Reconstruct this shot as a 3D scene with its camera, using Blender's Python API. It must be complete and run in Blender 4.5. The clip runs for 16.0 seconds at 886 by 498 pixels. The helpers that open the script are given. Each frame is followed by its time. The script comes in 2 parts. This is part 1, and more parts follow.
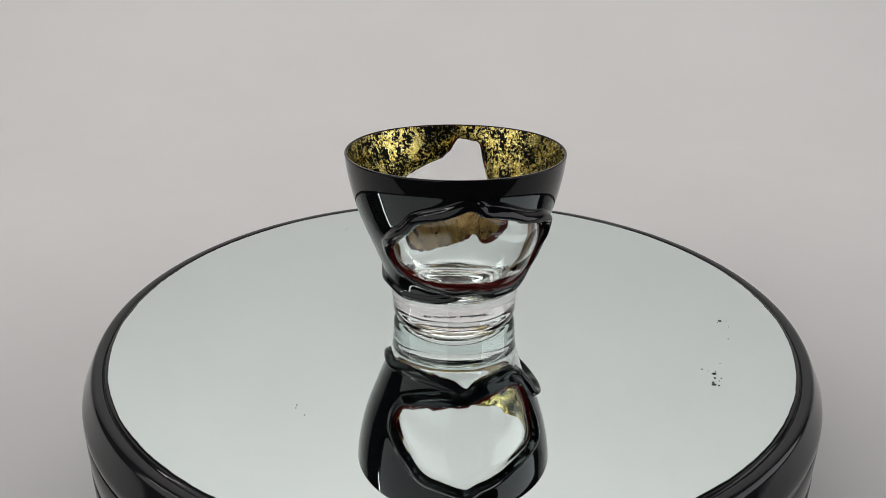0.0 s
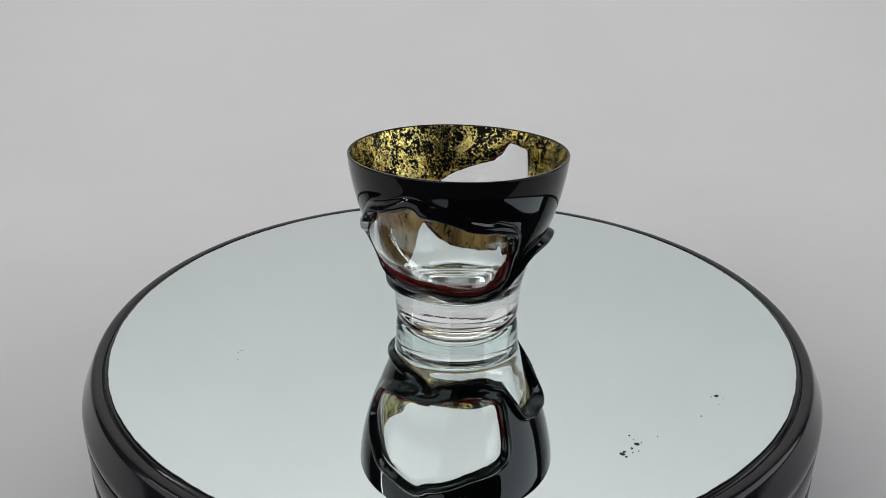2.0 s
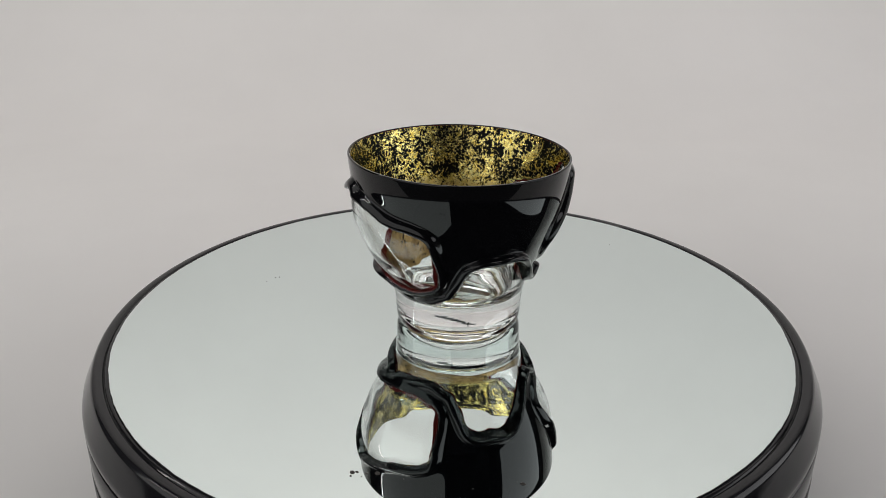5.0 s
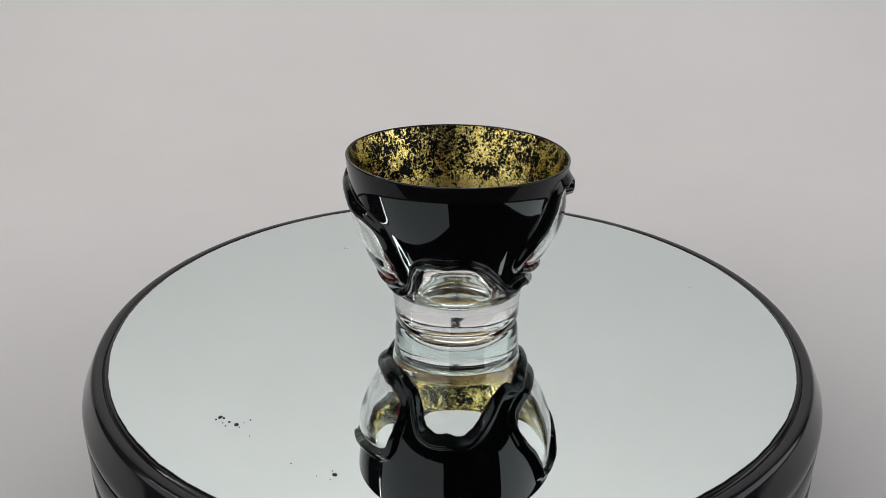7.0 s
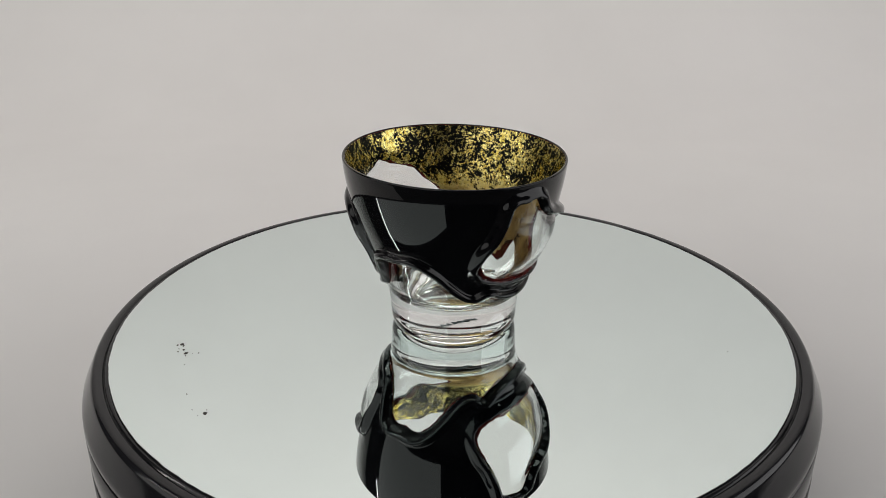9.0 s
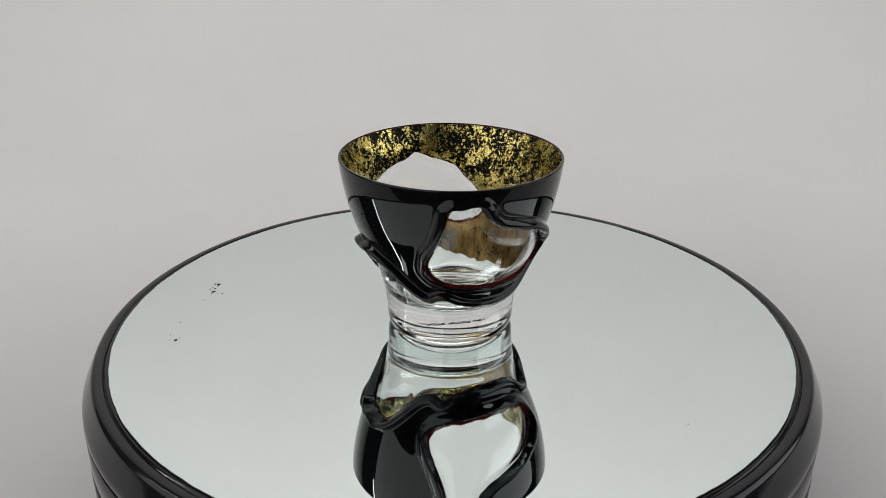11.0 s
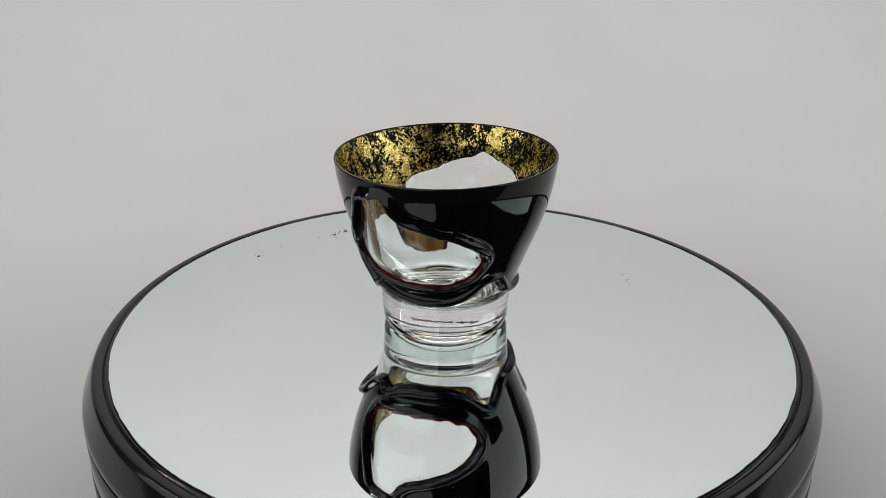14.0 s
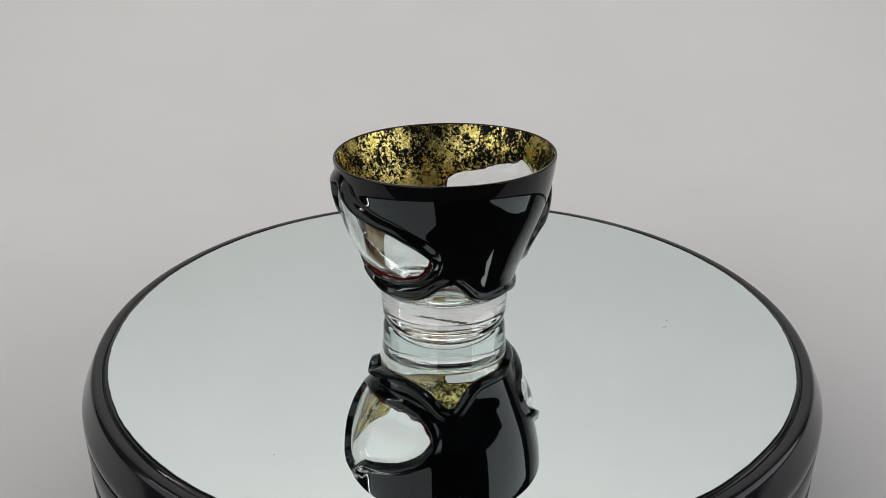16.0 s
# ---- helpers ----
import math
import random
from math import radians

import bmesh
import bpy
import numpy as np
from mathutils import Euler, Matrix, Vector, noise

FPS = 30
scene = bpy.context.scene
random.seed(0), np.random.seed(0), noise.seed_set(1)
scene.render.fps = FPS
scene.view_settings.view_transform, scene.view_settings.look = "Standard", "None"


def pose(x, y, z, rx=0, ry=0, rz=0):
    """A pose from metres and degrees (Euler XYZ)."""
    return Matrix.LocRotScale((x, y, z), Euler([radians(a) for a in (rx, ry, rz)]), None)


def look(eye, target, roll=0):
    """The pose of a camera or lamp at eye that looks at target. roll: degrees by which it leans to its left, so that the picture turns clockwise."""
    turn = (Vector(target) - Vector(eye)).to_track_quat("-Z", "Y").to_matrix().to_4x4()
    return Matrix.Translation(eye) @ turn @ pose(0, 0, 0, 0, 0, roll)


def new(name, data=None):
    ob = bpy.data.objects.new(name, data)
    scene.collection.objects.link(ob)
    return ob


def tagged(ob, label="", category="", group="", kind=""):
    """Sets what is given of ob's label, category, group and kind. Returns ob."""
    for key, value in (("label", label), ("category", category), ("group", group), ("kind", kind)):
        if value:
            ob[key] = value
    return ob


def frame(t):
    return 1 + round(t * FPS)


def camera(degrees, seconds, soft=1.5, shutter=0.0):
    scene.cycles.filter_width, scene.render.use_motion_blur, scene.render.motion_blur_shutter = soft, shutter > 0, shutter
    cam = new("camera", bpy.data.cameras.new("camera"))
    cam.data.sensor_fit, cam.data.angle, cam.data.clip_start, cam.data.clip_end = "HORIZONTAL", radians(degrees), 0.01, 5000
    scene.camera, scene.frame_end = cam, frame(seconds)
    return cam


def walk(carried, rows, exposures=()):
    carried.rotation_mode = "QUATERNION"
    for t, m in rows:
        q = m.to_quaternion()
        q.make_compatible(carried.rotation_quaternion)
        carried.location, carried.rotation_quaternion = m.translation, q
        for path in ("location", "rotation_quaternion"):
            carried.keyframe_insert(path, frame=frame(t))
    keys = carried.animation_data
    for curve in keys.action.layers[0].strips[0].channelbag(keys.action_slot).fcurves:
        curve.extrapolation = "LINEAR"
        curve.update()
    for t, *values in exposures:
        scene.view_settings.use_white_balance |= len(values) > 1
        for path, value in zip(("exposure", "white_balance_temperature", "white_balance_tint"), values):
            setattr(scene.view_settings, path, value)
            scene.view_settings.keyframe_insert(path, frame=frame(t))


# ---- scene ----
# ---- camera: fixed on a stand, looking down at the turntable ----
cam = camera(57.16, 16.0, soft=0.85)
EYE = (0.0, -0.2644, 0.1372)
PITCH, YAW, ROLL = radians(22.886), radians(-0.657), 0.147
AIM = (EYE[0] + math.sin(YAW) * math.cos(PITCH), EYE[1] + math.cos(YAW) * math.cos(PITCH), EYE[2] - math.sin(PITCH))
# the clip's white balance wanders a little: seconds, stops, kelvin, tint
BALANCE = ((0, 0, 6640, 9.2), (1, 0, 6580, 8.9), (2, 0, 6370, 8.3), (3, 0, 6610, 9.4), (4, 0, 6720, 9.4), (6.5, 0, 6620, 9.7), (7, 0, 6580, 10), (9, 0, 6780, 9.3),
           (12, 0, 6580, 9.8), (13, 0, 6660, 9.8), (15, 0, 6620, 8.8), (16, 0, 6560, 8.8))
walk(cam, [(0.0, look(EYE, AIM, ROLL)), (16.0, look(EYE, AIM, ROLL))], BALANCE)

# ---- world and lights ----
world = bpy.data.worlds.new("studio")
scene.world = world
world.use_nodes = True
world.node_tree.nodes["Background"].inputs[0].default_value = (0.9, 0.95, 1.0, 1)
world.node_tree.nodes["Background"].inputs[1].default_value = 0.005
scene.view_settings.exposure = 0.0


def area_lamp(name, eye, target, sx, sy, watts, colour):
    data = bpy.data.lights.new(name, "AREA")
    data.shape, data.size, data.size_y = "RECTANGLE", sx, sy
    data.energy, data.color = watts, colour
    ob = new(name, data)
    ob.matrix_world = look(eye, target)
    return ob


area_lamp("softbox_left", (-0.72, -0.60, 0.60), (0, 0, 0.50), 1.5, 1.1, 5.1, (0.97, 0.985, 1.0))
area_lamp("softbox_right", (0.94, -0.20, 0.36), (0, 0, 0.30), 1.0, 0.6, 3.0, (0.93, 0.95, 1.0))
area_lamp("strip_light", (-0.80, 0.02, 0.75), (0, 0, 0.05), 0.02, 0.62, 0.9, (1.0, 1.0, 1.0))
area_lamp("ceiling_panel", (0.01, 0.18, 1.5), (0.02, 0.75, 0.95), 1.9, 0.8, 14.6, (1.0, 0.987, 0.985)).data.spread = radians(174)


# ---- materials ----
def material(name, colour, rough=0.5, metal=0.0):
    m = bpy.data.materials.new(name)
    m.use_nodes = True
    b = m.node_tree.nodes["Principled BSDF"]
    b.inputs["Base Color"].default_value = (*colour, 1)
    b.inputs["Roughness"].default_value = rough
    b.inputs["Metallic"].default_value = metal
    return m, m.node_tree, b


def node(tree, kind, **values):
    n = tree.nodes.new(kind)
    for key, value in values.items():
        n.inputs[key.replace("_", " ")].default_value = value
    return n


def ramp(tree, source, stops):
    r = tree.nodes.new("ShaderNodeValToRGB")
    while len(r.color_ramp.elements) < len(stops):
        r.color_ramp.elements.new(0.5)
    for e, (p, col) in zip(r.color_ramp.elements, stops):
        e.position, e.color = p, (*col, 1)
    tree.links.new(source, r.inputs[0])
    return r.outputs[0]


def bump(tree, bsdf, source, strength, distance):
    b = node(tree, "ShaderNodeBump", Strength=strength, Distance=distance)
    tree.links.new(source, b.inputs["Height"])
    tree.links.new(b.outputs[0], bsdf.inputs["Normal"])


def noise_of(tree, scale, detail=4.0, rough=0.55, stretch=(1, 1, 1)):
    co = tree.nodes.new("ShaderNodeTexCoord")
    mp = tree.nodes.new("ShaderNodeMapping")
    mp.inputs["Scale"].default_value = stretch
    tree.links.new(co.outputs["Object"], mp.inputs["Vector"])
    n = node(tree, "ShaderNodeTexNoise", Scale=scale, Detail=detail, Roughness=rough)
    tree.links.new(mp.outputs[0], n.inputs["Vector"])
    return n.outputs["Fac"]


def backdrop_material():
    m, t, b = material("matte_white_paper", (0.78, 0.765, 0.755), 0.85)
    t.links.new(ramp(t, noise_of(t, 5.0), [(0.3, (0.76, 0.742, 0.733)), (0.7, (0.80, 0.782, 0.773))]), b.inputs["Base Color"])
    bump(t, b, noise_of(t, 900.0, 3.0), 0.05, 0.0002)
    return m


def room_material():
    m, t, b = material("dark_room_paint", (0.05, 0.05, 0.052), 0.8)
    t.links.new(ramp(t, noise_of(t, 3.0), [(0.3, (0.022, 0.022, 0.023)), (0.7, (0.03, 0.03, 0.031))]), b.inputs["Base Color"])
    return m


def lacquer_material():
    m, t, b = material("black_lacquer_plastic", (0.012, 0.012, 0.014), 0.12)
    t.links.new(ramp(t, noise_of(t, 60.0, 5.0), [(0.35, (0.08,) * 3), (0.75, (0.13,) * 3)]), b.inputs["Roughness"])
    b.inputs["Specular IOR Level"].default_value = 0.34
    bump(t, b, noise_of(t, 40.0, 2.0), 0.02, 0.001)
    return m


def satin_material():
    m, t, b = material("satin_black_trim", (0.02, 0.02, 0.022), 0.38)
    bump(t, b, noise_of(t, 1500.0, 3.0), 0.05, 0.0001)
    return m


def mirror_material():
    m, t, b = material("silvered_mirror", (0.875, 0.965, 0.95), 0.0, 1.0)
    return m


def glass_material():
    m, t, b = material("clear_glass", (0.985, 0.995, 0.99), 0.0)
    b.inputs["IOR"].default_value = 1.5
    b.inputs["Transmission Weight"].default_value = 1.0
    return m


def black_glass_material():
    m, t, b = material("black_glass", (0.004, 0.004, 0.005), 0.03)
    b.inputs["IOR"].default_value = 1.46
    b.inputs["Specular IOR Level"].default_value = 0.4
    cut = t.nodes.new("ShaderNodeAttribute")
    cut.attribute_name = "cut"
    mix = t.nodes.new("ShaderNodeMix")
    mix.data_type = "RGBA"
    mix.inputs[6].default_value = (0.004, 0.004, 0.005, 1)
    t.links.new(cut.outputs["Fac"], mix.inputs[0])
    t.links.new(ramp(t, noise_of(t, 250.0), [(0.3, (0.035, 0.005, 0.005)), (0.7, (0.14, 0.013, 0.010))]), mix.inputs[7])
    t.links.new(mix.outputs[2], b.inputs["Base Color"])
    bump(t, b, noise_of(t, 90.0, 2.0), 0.04, 0.0006)
    return m


def red_glass_material():
    m, t, b = material("dark_red_glass", (0.10, 0.006, 0.005), 0.1)
    t.links.new(ramp(t, noise_of(t, 250.0), [(0.3, (0.035, 0.005, 0.005)), (0.7, (0.14, 0.013, 0.010))]), b.inputs["Base Color"])
    return m


def gold_material():
    """Torn flakes of leaf over black: large bare patches, crisp small flecks, browner low in the bowl."""
    m, t, b = material("gold_leaf_on_black", (0.75, 0.55, 0.18), 0.3, 1.0)

    def combine(source, factor, other):
        n = node(t, "ShaderNodeMath")
        n.operation = "MULTIPLY_ADD"
        n.inputs[1].default_value = factor
        t.links.new(source, n.inputs[0])
        t.links.new(other, n.inputs[2])
        return n.outputs[0]

    def blend(factor, first, second):
        n = t.nodes.new("ShaderNodeMix")
        n.data_type = "RGBA"
        t.links.new(factor, n.inputs[0])
        for slot, value in ((6, first), (7, second)):
            if isinstance(value, tuple):
                n.inputs[slot].default_value = (*value, 1)
            else:
                t.links.new(value, n.inputs[slot])
        return n.outputs[2]

    fine = noise_of(t, 1000.0, 5.0, 0.78)
    coarse = noise_of(t, 190.0, 4.0, 0.7, (1, 1, 0.75))
    co = t.nodes.new("ShaderNodeTexCoord")
    sep = t.nodes.new("ShaderNodeSeparateXYZ")
    t.links.new(co.outputs["Object"], sep.inputs[0])
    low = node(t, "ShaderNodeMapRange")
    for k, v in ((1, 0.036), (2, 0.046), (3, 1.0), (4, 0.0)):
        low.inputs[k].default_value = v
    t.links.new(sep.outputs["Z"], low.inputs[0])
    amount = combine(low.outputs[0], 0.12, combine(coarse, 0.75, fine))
    mask = ramp(t, amount, [(0.0, (0, 0, 0)), (0.888, (0, 0, 0)), (0.905, (1, 1, 1))])
    tone = ramp(t, noise_of(t, 600.0, 4.0), [(0.35, (0.66, 0.50, 0.09)), (0.62, (1.0, 0.88, 0.36))])
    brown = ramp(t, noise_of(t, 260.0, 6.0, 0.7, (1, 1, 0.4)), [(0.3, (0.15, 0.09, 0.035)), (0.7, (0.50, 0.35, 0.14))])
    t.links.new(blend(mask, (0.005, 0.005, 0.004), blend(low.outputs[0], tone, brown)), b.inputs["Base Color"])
    t.links.new(mask, b.inputs["Metallic"])
    grain = ramp(t, noise_of(t, 300.0), [(0.3, (0.12,) * 3), (0.7, (0.28,) * 3)])
    t.links.new(combine(low.outputs[0], 0.2, grain), b.inputs["Roughness"])
    bump(t, b, noise_of(t, 350.0, 6.0, 0.7), 0.4, 0.0008)
    t.links.new(ramp(t, mask, [(0.0, (0.06,) * 3), (1.0, (0.5,) * 3)]), b.inputs["Specular IOR Level"])
    return m


PAPER, ROOM, LACQUER, SATIN = backdrop_material(), room_material(), lacquer_material(), satin_material()
MIRROR, GLASS, BLACK, RED, GOLD = mirror_material(), glass_material(), black_glass_material(), red_glass_material(), gold_material()
SPECK = material("dark_tarnish", (0.02, 0.016, 0.014), 0.6)[0]
INK = material("engraved_dark_line", (0.015, 0.03, 0.032), 0.5)[0]


# ---- mesh helpers ----
def mesh_object(name, verts, faces, mat, parent=None, label="", smooth=True):
    me = bpy.data.meshes.new(name)
    me.from_pydata([tuple(v) for v in verts], [], [tuple(f) for f in faces])
    bm = bmesh.new()
    bm.from_mesh(me)
    bmesh.ops.recalc_face_normals(bm, faces=bm.faces)
    bm.to_mesh(me)
    bm.free()
    me.polygons.foreach_set("use_smooth", [smooth] * len(me.polygons))
    me.materials.append(mat)
    ob = new(name, me)
    if parent:
        ob.parent = parent
    if label:
        tagged(ob, label)
    return ob


def lathe(profile, segs=256):
    """Vertices and faces of a profile of (r, z) turned about z; r = 0 makes a pole."""
    verts, faces, rings = [], [], []
    for r, z in profile:
        if r < 1e-9:
            rings.append([len(verts)])
            verts.append((0, 0, z))
        else:
            rings.append(list(range(len(verts), len(verts) + segs)))
            verts += [(r * math.cos(2 * math.pi * k / segs), r * math.sin(2 * math.pi * k / segs), z) for k in range(segs)]
    for a, b in zip(rings, rings[1:]):
        for k in range(segs):
            j = (k + 1) % segs
            if len(a) == 1:
                faces.append((a[0], b[k], b[j]))
            elif len(b) == 1:
                faces.append((a[k], b[0], a[j]))
            else:
                faces.append((a[k], b[k], b[j], a[j]))
    return verts, faces


# ---- the setting: white paper sweep and the dark room about it ----
TABLE = -0.062


def build_setting():
    half, back, rad, top = 1.5, 0.75, 0.30, 1.55
    line = [(-0.14, TABLE)] + [(back - rad, TABLE)]
    line += [(back - rad + rad * math.sin(radians(a)), TABLE + rad - rad * math.cos(radians(a))) for a in range(6, 91, 6)]
    line += [(back, top)]
    verts, faces = [], []
    for y, z in line:
        verts += [(-half, y, z), (half, y, z)]
    n = len(line)
    for y, z in reversed(line):
        verts += [(-half, y + 0.004 * (z > TABLE + 0.001), z - 0.004), (half, y + 0.004 * (z > TABLE + 0.001), z - 0.004)]
    ring = 2 * n
    for k in range(ring):
        a, b = 2 * k, 2 * ((k + 1) % ring)
        faces.append((a, a + 1, b + 1, b))
    ob = mesh_object("backdrop", verts, faces, PAPER)
    tagged(ob, "seamless white paper sweep, matte and evenly lit", "backdrop", kind="structure")
    x, y0, y1, z0, z1, t = 1.6, -2.2, 0.9, TABLE - 0.01, 1.6, 0.05
    for name, lo, hi in (("wall_left", (-x - t, y0, z0), (-x, y1, z1)), ("wall_right", (x, y0, z0), (x + t, y1, z1)),
                         ("wall_back", (-x, y1, z0), (x, y1 + t, z1)), ("wall_front", (-x, y0 - t, z0), (x, y0, z1)),
                         ("ceiling", (-x, y0, z1), (x, y1, z1 + t)), ("floor", (-x, y0, z0 - t), (x, y1, z0))):
        vs = [(a, b, c) for a in (lo[0], hi[0]) for b in (lo[1], hi[1]) for c in (lo[2], hi[2])]
        fs = [(0, 1, 3, 2), (4, 6, 7, 5), (0, 4, 5, 1), (2, 3, 7, 6), (0, 2, 6, 4), (1, 5, 7, 3)]
        ob = mesh_object(name, vs, fs, ROOM, smooth=False)
        tagged(ob, "plain dark grey painted studio surface", name.split("_")[0], kind="structure")


# ---- the turntable ----
MIRROR_R = 0.117


def build_turntable():
    table = new("turntable")
    table.location = (0, 0, TABLE)
    tagged(table, "round black lacquered turntable with a mirror top", "turntable")
    up = -TABLE
    body = [(0, 0.0), (0.122, 0.0), (0.1252, 0.002), (0.1264, 0.005), (0.1265, up - 0.0272), (0.1262, up - 0.0266), (0.1255, up - 0.0262), (0.1255, up - 0.0256), (0, up - 0.0256)]
    mesh_object("base", *lathe(body), LACQUER, table, "black plastic motor base")
    ring = [(0.0, up - 0.0252), (0.1256, up - 0.0252), (0.1261, up - 0.0248), (0.1263, up - 0.0240), (0.1263, up - 0.0124), (0.1260, up - 0.0120), (0.1253, up - 0.0118), (0.1253, up - 0.0112), (0.1260, up - 0.0110)]
    ring += [(0.1263, up - 0.0106), (0.1262, up - 0.0092), (0.1259, up - 0.0081), (0.1253, up - 0.0068), (0.1228, up - 0.0017), (0.1223, up - 0.0009), (0.1216, up - 0.0004), (0.1208, up - 0.0003), (0.1194, up - 0.0003)]
    ring += [(0.1189, up - 0.0005), (0.1187, up - 0.0014), (0.1183, up - 0.0014), (0.1181, up - 0.0004), (0.1174, up - 0.0006), (0.0, up - 0.0006)]
    platter = mesh_object("platter", *lathe(ring), LACQUER, table, "rotating glossy black rim with fine grooves")
    segs = 720
    rng = random.Random(4)
    jag = [0.0]
    for k in range(segs):
        jag.append(jag[-1] * 0.8 + rng.uniform(-1, 1) * 0.00008)
    vs, fs = [(0, 0, up)], []
    for k in range(segs):
        a = 2 * math.pi * k / segs
        r = MIRROR_R + jag[k]
        vs.append((r * math.cos(a), r * math.sin(a), up))
    for k in range(segs):
        a = 2 * math.pi * k / segs
        vs.append((vs[1 + k][0], vs[1 + k][1], up - 0.0005))
    for k in range(segs):
        j = (k + 1) % segs
        fs += [(0, 1 + k, 1 + j), (1 + k, 1 + segs + k, 1 + segs + j, 1 + j)]
    mirror = mesh_object("mirror", vs, fs, MIRROR, platter, "round silvered mirror with chipped edge", smooth=False)
    mirror.data.materials.append(SATIN)
    for f in mirror.data.polygons:
        f.material_index = 1 if len(f.vertices) == 4 else 0
    # tarnish specks: (radius, angle in degrees, size) in millimetres
    specks = ((94.2, -30.4, 0.68), (93.8, -29.7, 0.43), (95.7, -30.3, 0.31), (93.7, -28.0, 0.43), (95.2, -28.6, 0.19), (95.5, -27.5, 0.19), (92.9, -26.4, 0.68), (93.2, -25.4, 0.22), (91.0, -25.9, 0.12), (89.0, -25.7, 0.25),
              (94.0, -21.9, 0.15), (97.0, -11.1, 0.19), (96.5, -3.3, 0.68), (98.7, -3.5, 0.12), (98.7, -5.8, 0.12), (95.4, -4.1, 0.11), (76.5, -127.7, 0.2), (75.3, -128.4, 0.18), (96.2, 119.2, 0.14), (77.6, -124.2, 0.16))
    for k, (r, a, s) in enumerate(specks):
        rng2 = random.Random(k)
        x, y, n = r / 1000 * math.cos(radians(a)), r / 1000 * math.sin(radians(a)), 10
        rad = [s / 1000 * 1.2 * rng2.uniform(0.6, 1.15) for _ in range(n)]
        vs = [(x, y, up + 0.00022)] + [(x + q * 0.6 * math.cos(2 * math.pi * i / n), y + q * 0.6 * math.sin(2 * math.pi * i / n), up + 0.00018) for i, q in enumerate(rad)]
        vs += [(x + q * math.cos(2 * math.pi * i / n), y + q * math.sin(2 * math.pi * i / n), up + 0.00004) for i, q in enumerate(rad)]
        fs = []
        for i in range(n):
            j = (i + 1) % n
            fs += [(0, 1 + i, 1 + j), (1 + i, 1 + n + i, 1 + n + j, 1 + j)]
        mesh_object("tarnish_spot", vs, fs, SPECK, platter)
    return table, platter


# ---- the cup: clear glass with a thick black casing, cut open by two windows ----
MM = 0.001
BULGE = 5.3
KZ = np.array([0, 4, 8, 12, 16.5, 21, 27, 34, 42, 50, 57, 61.5, 64.0])
KR = np.array([22.1, 22.3, 22.5, 22.95, 23.95, 25.4, 28.05, 31.0, 33.85, 35.9, 37.1, 37.5, 37.6])
WINDOW_A = [(-133, 33), (-126, 37), (-115, 42), (-107, 46.5), (-96, 48.5), (-84, 51.3), (-78, 49.3), (-66, 47.5), (-55, 44.8), (-38, 42.3), (-33, 40),
            (-31, 34), (-30, 28), (-32, 23.5), (-44, 20.8), (-60, 20.8), (-78, 22.4), (-98, 23.4), (-116, 24.9), (-130, 27.6)]
WINDOW_B = [(61, 31), (63, 36), (68, 41), (72, 47), (75, 53), (80, 53.6), (87, 54.3), (91, 50.5), (97, 47.4), (108, 45), (121, 42.4), (131, 39.3), (138, 36),
            (140, 33), (135, 28.6), (123, 25.8), (108, 25.2), (92, 25.4), (77, 26.2), (66, 28)]
HEM = [(-155, 14.5), (-139, 13), (-119, 13.2), (-102, 14), (-88, 15.7), (-81, 18), (-74, 16.3), (-60, 15), (-45, 14.4), (-35, 14.6), (-26, 16.5), (-18, 18.8),
       (-12, 24), (-7, 29.5), (-3, 30.8), (9, 31.2), (21, 31.4), (26, 29.9), (31, 27.6), (37, 24.2), (43, 21), (50, 18.4), (62, 17.3), (69, 19), (77, 17.2), (90, 15.5), (105, 15), (120, 15.2), (132, 16.8),
       (142, 19.6), (150, 22.8), (156, 23.3), (161, 21), (168, 17.5), (176, 15.4), (188, 14.5)]


def smooth(a, b, x):
    u = np.clip((x - a) / (b - a), 0, 1)
    return u * u * (3 - 2 * u)


def cup_radius(z):
    m = np.gradient(KR, KZ)
    i = np.clip(np.searchsorted(KZ, z) - 1, 0, len(KZ) - 2)
    h = KZ[i + 1] - KZ[i]
    u = (z - KZ[i]) / h
    return (2 * u**3 - 3 * u**2 + 1) * KR[i] + (u**3 - 2 * u**2 + u) * h * m[i] + (3 * u**2 - 2 * u**3) * KR[i + 1] + (u**3 - u**2) * h * m[i + 1]


def rim_height(th):
    return 61.1 + 0.8 * np.cos(np.radians(th + 93)) + 0.12 * np.sin(np.radians(3 * th))


def closed_curve(points, n=14, wobble=0.0):
    """A smooth closed line through the points (Catmull-Rom), with a slight hand-made waver."""
    p, out = np.array(points, float), []
    for k in range(len(p)):
        a, b, c, d = p[k - 1], p[k], p[(k + 1) % len(p)], p[(k + 2) % len(p)]
        for i in range(n):
            u = i / n
            out.append(0.5 * (2 * b + (c - a) * u + (2 * a - 5 * b + 4 * c - d) * u * u + (3 * b - a - 3 * c + d) * u**3))
    out = np.array(out)
    k = np.arange(len(out))
    out[:, 1] += wobble * (np.sin(k * 0.37) + 0.6 * np.sin(k * 0.83 + 1))
    return out


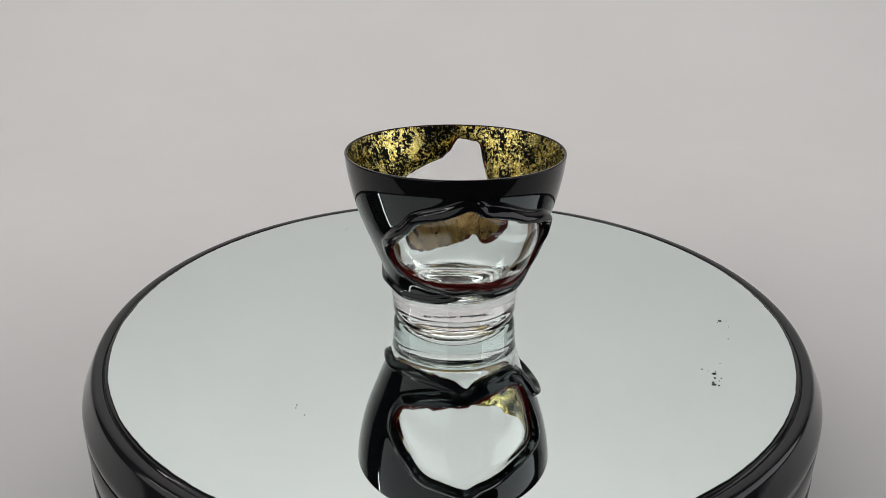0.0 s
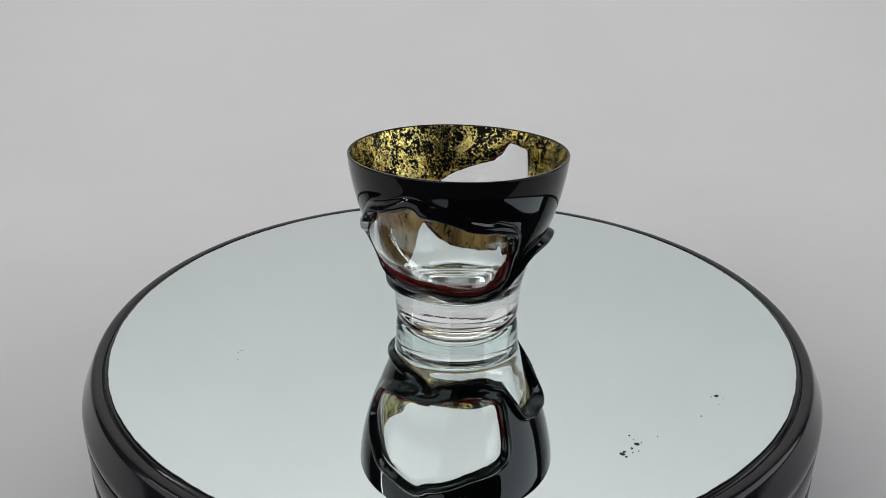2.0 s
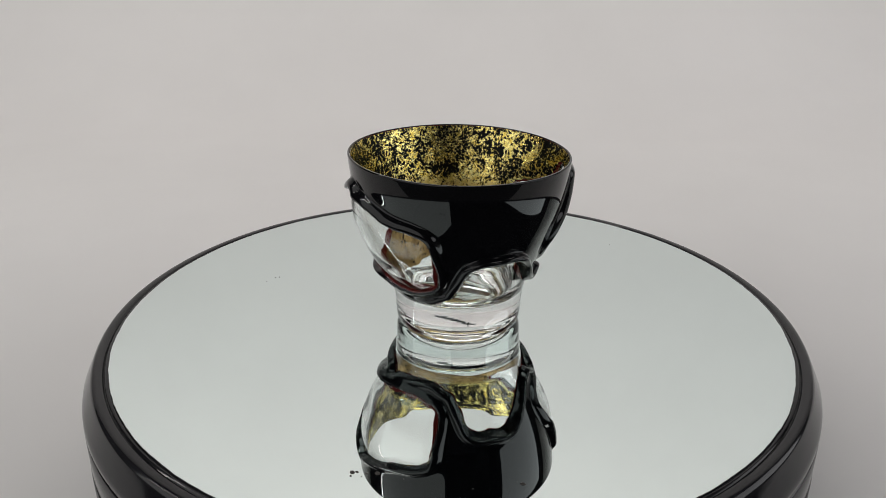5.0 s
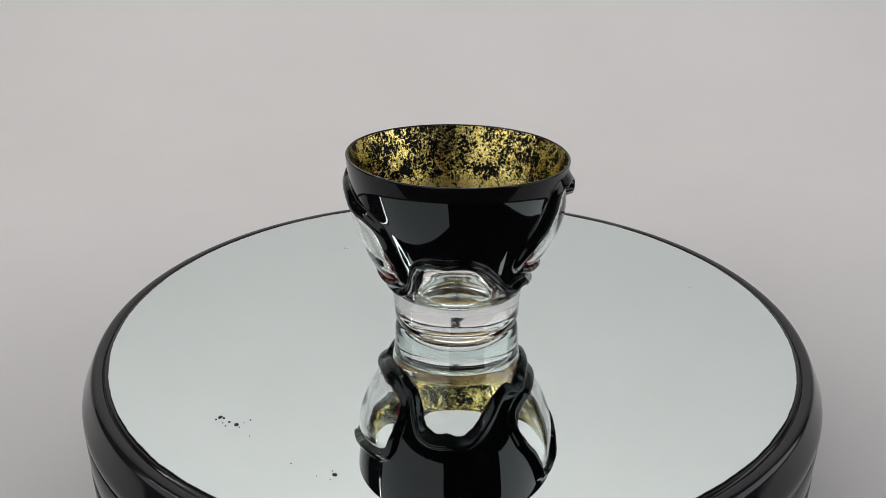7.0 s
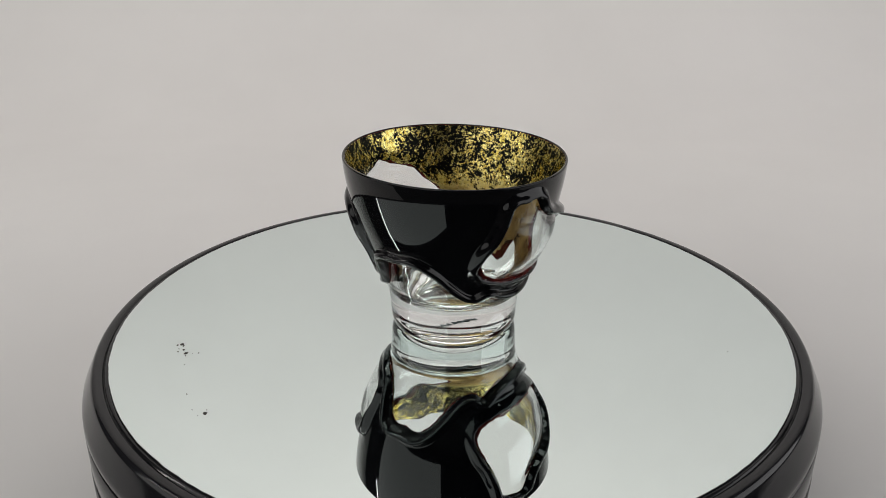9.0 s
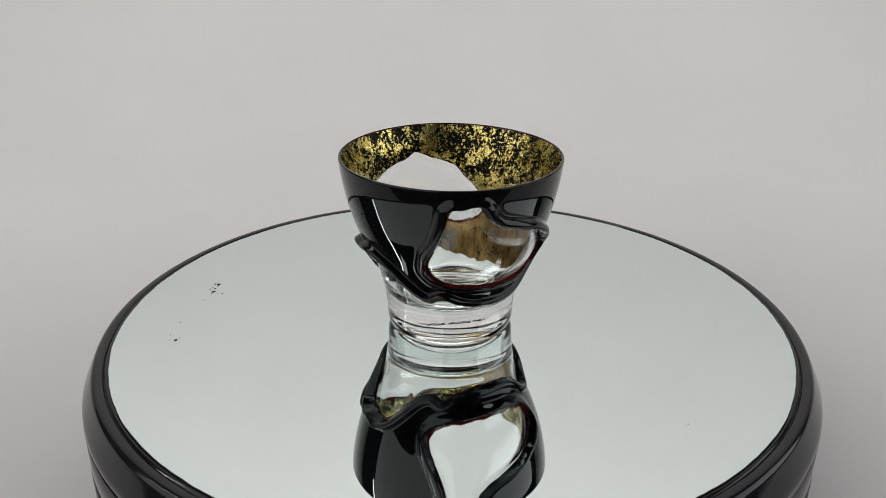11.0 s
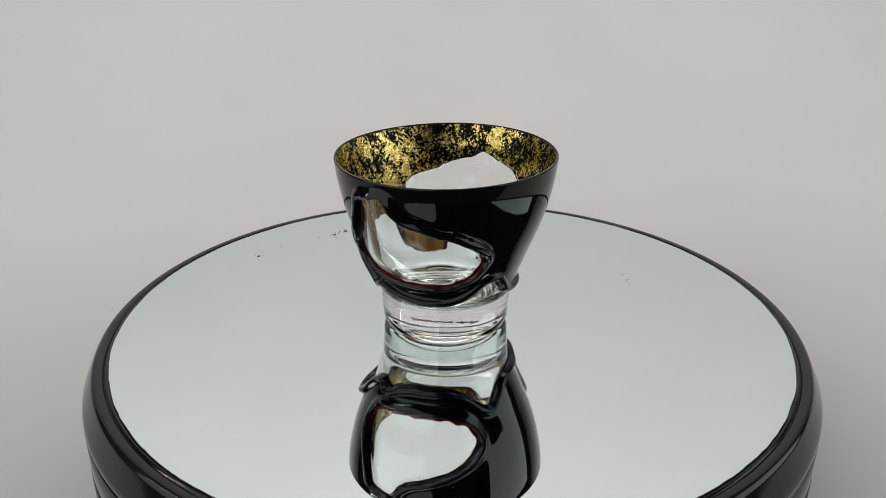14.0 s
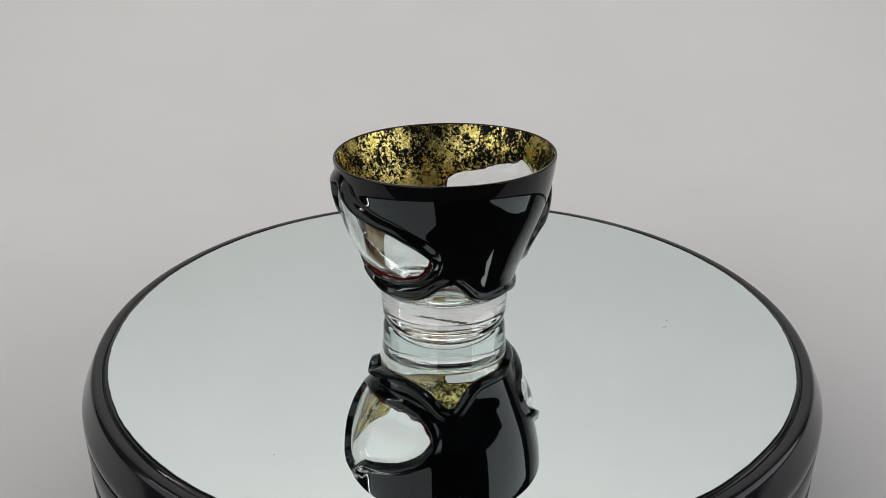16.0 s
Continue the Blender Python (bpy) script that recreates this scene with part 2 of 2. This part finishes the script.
def hem_curve():
    p = np.array(HEM, float)
    p[:, 1] += 0.2
    x = np.concatenate([p[:, 0] - 360, p[:, 0], p[:, 0] + 360])
    y = np.tile(p[:, 1], 3)
    t = np.arange(-180, 180, 0.5)
    m = np.gradient(y, x)
    i = np.clip(np.searchsorted(x, t) - 1, 0, len(x) - 2)
    h = x[i + 1] - x[i]
    u = (t - x[i]) / h
    z = (2 * u**3 - 3 * u**2 + 1) * y[i] + (u**3 - 2 * u**2 + u) * h * m[i] + (3 * u**2 - 2 * u**3) * y[i + 1] + (u**3 - u**2) * h * m[i + 1]
    return np.stack([t, z], -1)


CURVES = (closed_curve(WINDOW_A, wobble=0.07), closed_curve(WINDOW_B, wobble=0.07))
HEM_LINE = hem_curve()


def nearest(th, z, curve):
    """Distance in millimetres, over the wall of the cup, from (angle, height) to a curve."""
    r = cup_radius(np.clip(z, 0, 64)) * math.pi / 180
    best = np.full(th.shape, 1e9)
    for a, b in curve:
        dt = (th - a + 180) % 360 - 180
        best = np.minimum(best, (dt * r) ** 2 + ((z - b) * 1.12) ** 2)
    return np.sqrt(best)


def inside(th, z, curve):
    hit = np.zeros(th.shape, bool)
    q = (th + 180) % 360 - 180
    for (a0, b0), (a1, b1) in zip(curve, np.roll(curve, -1, 0)):
        if b0 != b1:
            hit ^= ((b0 > z) != (b1 > z)) & (q < (a1 - a0) * (z - b0) / (b1 - b0) + a0)
    return hit


def window_field(th, z):
    """Distance to the windows, negative inside them."""
    out = np.full(th.shape, 1e9)
    for c in CURVES:
        d = nearest(th, z, c)
        out = np.minimum(out, np.where(inside(th, z, c), -d, d))
    return out - 0.6


def hem_field(th, z):
    """Distance to the casing's lower edge, negative below it."""
    level = np.interp((th + 180) % 360 - 180, HEM_LINE[:, 0], HEM_LINE[:, 1], period=360)
    d = nearest(th, z, HEM_LINE)
    return np.where(z > level, d, -d)


def casing_depth(z):
    return 1.55 - 1.2 * smooth(50, 62, z)


def bed_radius(z):
    """The glass under the casing."""
    return cup_radius(z) - (casing_depth(z) + 0.25) * smooth(16, 33, z)


def blur(f, passes):
    """Softens a field over (angle, height); the angle runs round."""
    for _ in range(passes):
        f = (np.roll(f, 1, 0) + 2 * f + np.roll(f, -1, 0)) / 4
        g = np.pad(f, ((0, 0), (1, 1)), mode="edge")
        f = (g[:, :-2] + 2 * f + g[:, 2:]) / 4
    return f


def blown_field(nt=420, nz=129):
    """The windows were blown outwards: a skin held at their edges and pressed out, 1 at its highest."""
    th, z = np.meshgrid(np.linspace(-180, 180, nt, endpoint=False), np.linspace(0, 64, nz), indexing="ij")
    d = window_field(th, z)
    hole = (d < 1.8).astype(float)
    f = np.zeros(th.shape)
    for _ in range(2500):
        g = np.pad(f, ((0, 0), (1, 1)))
        f = hole * ((np.roll(f, 1, 0) + np.roll(f, -1, 0) + g[:, :-2] + g[:, 2:]) / 4 + 1)
    f = (f / f.max()) ** 0.5
    return blur(f, 26)


def sample(field, th, z):
    """The field at any angle and height."""
    nt, nz = field.shape
    a, b = ((th + 180) % 360) * nt / 360, np.clip(z / 64 * (nz - 1), 0, nz - 1.001)
    i, k = np.floor(a).astype(int), np.floor(b).astype(int)
    u, v = a - i, b - k
    i, j = i % nt, (i + 1) % nt
    return (1 - u) * ((1 - v) * field[i, k] + v * field[i, k + 1]) + u * ((1 - v) * field[j, k] + v * field[j, k + 1])


def bed_at(th, z):
    """The outer face of the glass: the bed of the casing, swollen in the windows and under their edges."""
    return bed_radius(z) + BULGE * sample(BLOWN, th, z)


def bead(d, half):
    """The round section of a welt that begins at an edge, for the distance from that edge."""
    return np.sqrt(np.clip(1 - ((np.maximum(d, 0) - half) / half) ** 2, 0, 1))


def rope_field(nt=640, nz=257):
    """Height of the rounded welts along the casing's edges, in millimetres."""
    th, z = np.meshgrid(np.linspace(-180, 180, nt, endpoint=False), np.linspace(0, 64, nz), indexing="ij")
    dw, dh = window_field(th, z), hem_field(th, z)
    waver = 1 + 0.10 * np.sin(np.radians(th * 5) + z * 0.2) + 0.08 * np.sin(np.radians(th * 11) - z * 0.3)
    notch = np.exp(-(((th - 10) / 32) ** 2)) * smooth(19, 26, z)
    ledge = 0.4 * smooth(37, 28, z)
    upper = smooth(33, 41, z)
    lip = smooth(37, 29, z) * np.exp(-(((th + 92) / 24) ** 2))
    thin = 1 - 0.65 * np.exp(-(((th + 138) / 13) ** 2)) * smooth(46, 38, z)
    one = (1.75 - 2.0 * ledge + 1.9 * lip) * thin * bead(dw, 1.75 + 0.3 * upper + 0.5 * lip)
    two = (1.3 + 1.5 * notch + 1.2 * np.exp(-(((th - 72) / 22) ** 2))) * bead(dh, 1.7 + 0.2 * notch)
    h = waver * (one**3 + two**3) ** (1 / 3)
    # knots where the welts end
    for a, b, tall in ((-84, 18.5, 0.9), (-29, 43.5, 1.0), (-6, 31.5, 0.8), (69, 20.5, 0.9), (151, 24.5, 0.9), (90, 55, 0.2), (142, 37.5, 1.0), (-128, 37.5, 0.7), (74, 54.5, 0.2)):
        dt = ((th - a + 180) % 360 - 180) * cup_radius(z) * math.pi / 180
        h = h + 0.2 * tall * np.exp(-((dt / 2.8) ** 2) - ((z - b) / 2.2) ** 2)
    return blur(h * (1 - 0.75 * smooth(54, 58, z)), 3)


BLOWN = blown_field()
BLOWN_SOFT = blur(BLOWN, 12)
ROPE = rope_field()


def casing_outer(th, z):
    rope = sample(ROPE, th, z)
    near = np.minimum(window_field(th, z) / (1.0 + 0.4 * smooth(37, 28, z)), hem_field(th, z) / 1.0)
    edge = 0.1 + 0.9 * np.sin(np.clip(near, 0, 1) * math.pi / 2)
    lip = np.sqrt(np.clip(1 - (1 - np.clip((rim_height(th) - z) / 0.5, 0, 1)) ** 2, 0, 1))
    return bed_at(th, z) + 0.25 + (casing_depth(z) * (0.35 + 0.65 * smooth(17, 33, z)) + rope) * edge * (0.4 + 0.6 * lip)


def shell_grid(floor_z, drop, nt=420, nz=120, power=1.0):
    th = np.linspace(-180, 180, nt, endpoint=False)
    v = np.linspace(0, 1, nz) ** power
    tg, vg = np.meshgrid(th, v, indexing="ij")
    return tg, floor_z + vg * (rim_height(tg) - drop - floor_z)


def trimmed_grid(floor_z, drop, margin, nt=760, nz=190):
    """Grid points over the cup's wall, cut off where the casing ends; the cut's points are moved onto the line."""
    tg, zg = shell_grid(floor_z, drop, nt, nz)

    def casing_field(a, b):
        w, h = margin(a, b)
        return np.minimum(window_field(a, b) - w, hem_field(a, b) - h)

    d = casing_field(tg, zg)
    keep = d > 0.2
    quads = []
    used = np.zeros(tg.shape, bool)
    for i in range(nt):
        j = (i + 1) % nt
        near = keep[i, :-1] | keep[i, 1:] | keep[j, :-1] | keep[j, 1:]
        for k in np.nonzero(near)[0]:
            quads.append(((i, k), (j, k), (j, k + 1), (i, k + 1)))
            used[i, k] = used[j, k] = used[j, k + 1] = used[i, k + 1] = True
    move = used & ~keep
    a, z = tg[move], zg[move]
    for _ in range(3):
        f = casing_field(a, z)
        ga = (casing_field(a + 0.3, z) - casing_field(a - 0.3, z)) / 0.6
        gz = (casing_field(a, z + 0.15) - casing_field(a, z - 0.15)) / 0.3
        r = cup_radius(z) * math.pi / 180
        n2 = (ga / r) ** 2 + gz**2 + 1e-6
        a, z = a - np.clip(f * ga / r / r / n2, -1.2, 1.2), z - np.clip(f * gz / n2, -0.8, 0.8)
    tg[move], zg[move] = a, z
    index = -np.ones(tg.shape, int)
    index[used] = np.arange(used.sum())
    faces = [tuple(index[p] for p in q) for q in quads]
    return tg[used], zg[used], faces


def ragged(a, b, phase):
    """A torn edge's small ins and outs, in millimetres."""
    u = np.radians(a)
    return 0.22 * np.sin(23 * u + b * 0.6 + phase) + 0.12 * np.sin(41 * u - b * 1.1 + 2 * phase) + 0.05 * np.sin(97 * u + b * 2.3 + phase)


def ring_points(th, z, r):
    a = np.radians(th)
    return np.stack([r * np.cos(a), r * np.sin(a), z], -1) * MM


def closed_shell(outer, inner, faces):
    """Two like sheets joined along their open edges."""
    n = len(outer)
    count = {}
    for f in faces:
        for a, b in zip(f, f[1:] + f[:1]):
            count[(a, b)] = True
    walls = [(b, a, a + n, b + n) for (a, b) in count if (b, a) not in count]
    back = [tuple(k + n for k in reversed(f)) for f in faces]
    return np.concatenate([outer, inner]), list(faces) + back + walls


CAVITY = [(36.5, 60.5), (35.3, 57), (33.6, 52), (32.1, 47), (30.2, 41.5), (28.1, 36), (25.9, 30.5), (24.0, 26), (22.3, 21.5), (21.1, 17.5), (20.3, 15.4), (18.8, 13.2), (16.0, 11.9), (11, 11.4), (6, 11.25), (0, 11.2)]


def cavity_swell(th, z):
    """The hollow follows the windows outwards."""
    return BULGE * sample(BLOWN_SOFT, th, z + 0.6) * smooth(16, 25, z)


def cavity_at(th, z):
    """The radius of the hollow."""
    line = np.array(closed_line(CAVITY, 7))[::-1]
    low = z - (rim_height(th) - 61.1) * smooth(30, 61, z)
    return np.interp(low, line[:, 1], line[:, 0]) + cavity_swell(th, z)


def build_cup():
    cup = new("glass_cup")
    tagged(cup, "clear glass cup, black casing with cut windows, gold-leaf inside", "cup")
    nt, nz = 420, 180
    # clear body
    tg, zg = shell_grid(0.0, 0.5, nt, nz, 1.45)
    rg = bed_at(tg, zg)
    rg = rg - 1.7 * (1 - np.sqrt(1 - np.clip(1 - zg / 3.6, 0, 1) ** 2))
    verts = [tuple(p) for p in ring_points(tg, zg, rg).reshape(-1, 3)]
    faces = [(i * nz + k, ((i + 1) % nt) * nz + k, ((i + 1) % nt) * nz + k + 1, i * nz + k + 1) for i in range(nt) for k in range(nz - 1)]
    cav = closed_line(CAVITY, 7)
    rings = [[i * nz + nz - 1 for i in range(nt)]]
    th = tg[:, 0]
    for r, z in cav[:-1]:
        rings.append(list(range(len(verts), len(verts) + nt)))
        zz = z + (rim_height(th) - 61.1) * smooth(30, 61, np.full(nt, z))
        verts += [tuple(p) for p in ring_points(th, zz, np.full(nt, r) + cavity_swell(th, zz))]
    for a, b in zip(rings, rings[1:]):
        faces += [(a[i], a[(i + 1) % nt], b[(i + 1) % nt], b[i]) for i in range(nt)]
    verts.append((0, 0, cav[-1][1] * MM))
    faces += [(rings[-1][i], rings[-1][(i + 1) % nt], len(verts) - 1) for i in range(nt)]
    # slightly hollow underside
    low = [i * nz for i in range(nt)]
    for r, z in ((20.0, -0.02), (19.0, 0.0), (18.2, 0.1), (17.5, 0.9), (16.6, 1.8), (12, 2.2), (6, 2.35)):
        ring = list(range(len(verts), len(verts) + nt))
        verts += [tuple(p) for p in ring_points(th, np.full(nt, z), np.full(nt, r))]
        faces += [(low[i], ring[i], ring[(i + 1) % nt], low[(i + 1) % nt]) for i in range(nt)]
        low = ring
    verts.append((0, 0, 2.4 * MM))
    faces += [(low[i], len(verts) - 1, low[(i + 1) % nt]) for i in range(nt)]
    body = mesh_object("glass_body", verts, faces, GLASS, cup, "clear thick-based glass body")
    body.visible_shadow = False
    # black casing
    th, z, faces = trimmed_grid(12.0, 0.0, lambda a, b: (0.0, 0.0))
    outer = ring_points(th, z, casing_outer(th, z))
    inner = ring_points(th, z, bed_at(th, z) - 0.02)
    casing = mesh_object("black_casing", *closed_shell(outer, inner, faces), BLACK, cup, "glossy black glass casing with rounded rope-like edges")
    # the cut along the lower window edges shows the red glass
    mask = casing.data.attributes.new("cut", "FLOAT", "POINT")
    low = np.clip((0.6 * smooth(38, 29, z) - window_field(th, z)) / 0.5, 0, 1)
    mask.data.foreach_set("value", np.concatenate([low, low]).astype(np.float32))
    # red layer under the black one, a little wider
    th, z, faces = trimmed_grid(12.0, 0.3, lambda a, b: (0.1 - 1.1 * smooth(42, 29, b) + ragged(a, b, 0.0), -0.2 + ragged(a, b, 1.0)))
    outer = ring_points(th, z, bed_at(th, z) - 0.03)
    inner = ring_points(th, z, bed_at(th, z) - 0.10)
    mesh_object("red_layer", *closed_shell(outer, inner, faces), RED, cup, "dark red glass layer showing at the cut edges")
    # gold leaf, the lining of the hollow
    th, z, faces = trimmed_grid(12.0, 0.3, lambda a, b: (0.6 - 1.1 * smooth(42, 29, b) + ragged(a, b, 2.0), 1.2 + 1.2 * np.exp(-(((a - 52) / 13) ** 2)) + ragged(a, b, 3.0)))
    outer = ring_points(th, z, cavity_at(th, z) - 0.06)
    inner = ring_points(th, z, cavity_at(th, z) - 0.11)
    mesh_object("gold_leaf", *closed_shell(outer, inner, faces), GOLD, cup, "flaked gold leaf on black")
    # engraved mark under the base: plain slanted strokes and one long flourish
    vs, fs = [], []
    zigzag = [(-7.4 + 0.62 * k, (1.0 - 0.025 * k) * (1 if k % 2 else -1) + 0.5 * math.sin(k * 1.7)) for k in range(19)]
    strokes = [(*p, *q) for k, (p, q) in enumerate(zip(zigzag, zigzag[1:])) if k % 5 != 3]
    strokes += [(3.6, 0.9, 7.9, -1.5), (3.9, -1.2, 7.2, 1.3), (-8.2, -0.2, -6.3, 0.5)]
    for x0, y0, x1, y1 in strokes:
        n = len(vs)
        ln = math.hypot(x1 - x0, y1 - y0)
        ux, uy = (y0 - y1) / ln * 0.13, (x1 - x0) / ln * 0.13
        for dz in (2.44, 2.60):
            vs += [(x * MM, y * MM, dz * MM) for x, y in ((x0 - ux, y0 - uy), (x1 - ux, y1 - uy), (x1 + ux, y1 + uy), (x0 + ux, y0 + uy))]
        fs += [tuple(n + q for q in f) for f in ((0, 1, 2, 3), (7, 6, 5, 4), (0, 4, 5, 1), (1, 5, 6, 2), (2, 6, 7, 3), (3, 7, 4, 0))]
    mark = mesh_object("engraved_mark", vs, fs, INK, cup, "small dark engraved strokes under the base", smooth=False)
    mark.rotation_euler = (0, 0, radians(14.0))
    return cup


def closed_line(points, n=5):
    """A smooth open line through the points."""
    p, out = [np.array(q, float) for q in points], []
    p = [2 * p[0] - p[1]] + p + [2 * p[-1] - p[-2]]
    for a, b, c, d in zip(p, p[1:], p[2:], p[3:]):
        for i in range(n):
            u = i / n
            out.append(tuple(0.5 * (2 * b + (c - a) * u + (2 * a - 5 * b + 4 * c - d) * u * u + (3 * b - a - 3 * c + d) * u**3)))
    return out + [tuple(p[-2])]


# ---- what moves: the platter turns, and the cup rides on it a little off its centre ----
TURN = ((0, 0.90), (2, -29.84), (4, -60.71), (7, -104.85), (9, -134.78), (11.5, -171.19), (13.5, -201.28), (15.5, -231.43), (16, -238.90))


def motions():
    steps = [0.5 * k for k in range(33)]
    angles = np.interp(steps, [t for t, _ in TURN], [a for _, a in TURN])
    walk(platter, [(t, pose(0, 0, 0, rz=float(a))) for t, a in zip(steps, angles)])
    rows = []
    for t, a in zip(steps, angles):
        b = radians(float(a) + 64.45)
        rows.append((t, pose(0.00255 * math.cos(b), 0.00255 * math.sin(b), 0.0003, rz=float(a))))
    walk(cup, rows)


build_setting()
turntable, platter = build_turntable()
cup = build_cup()
motions()
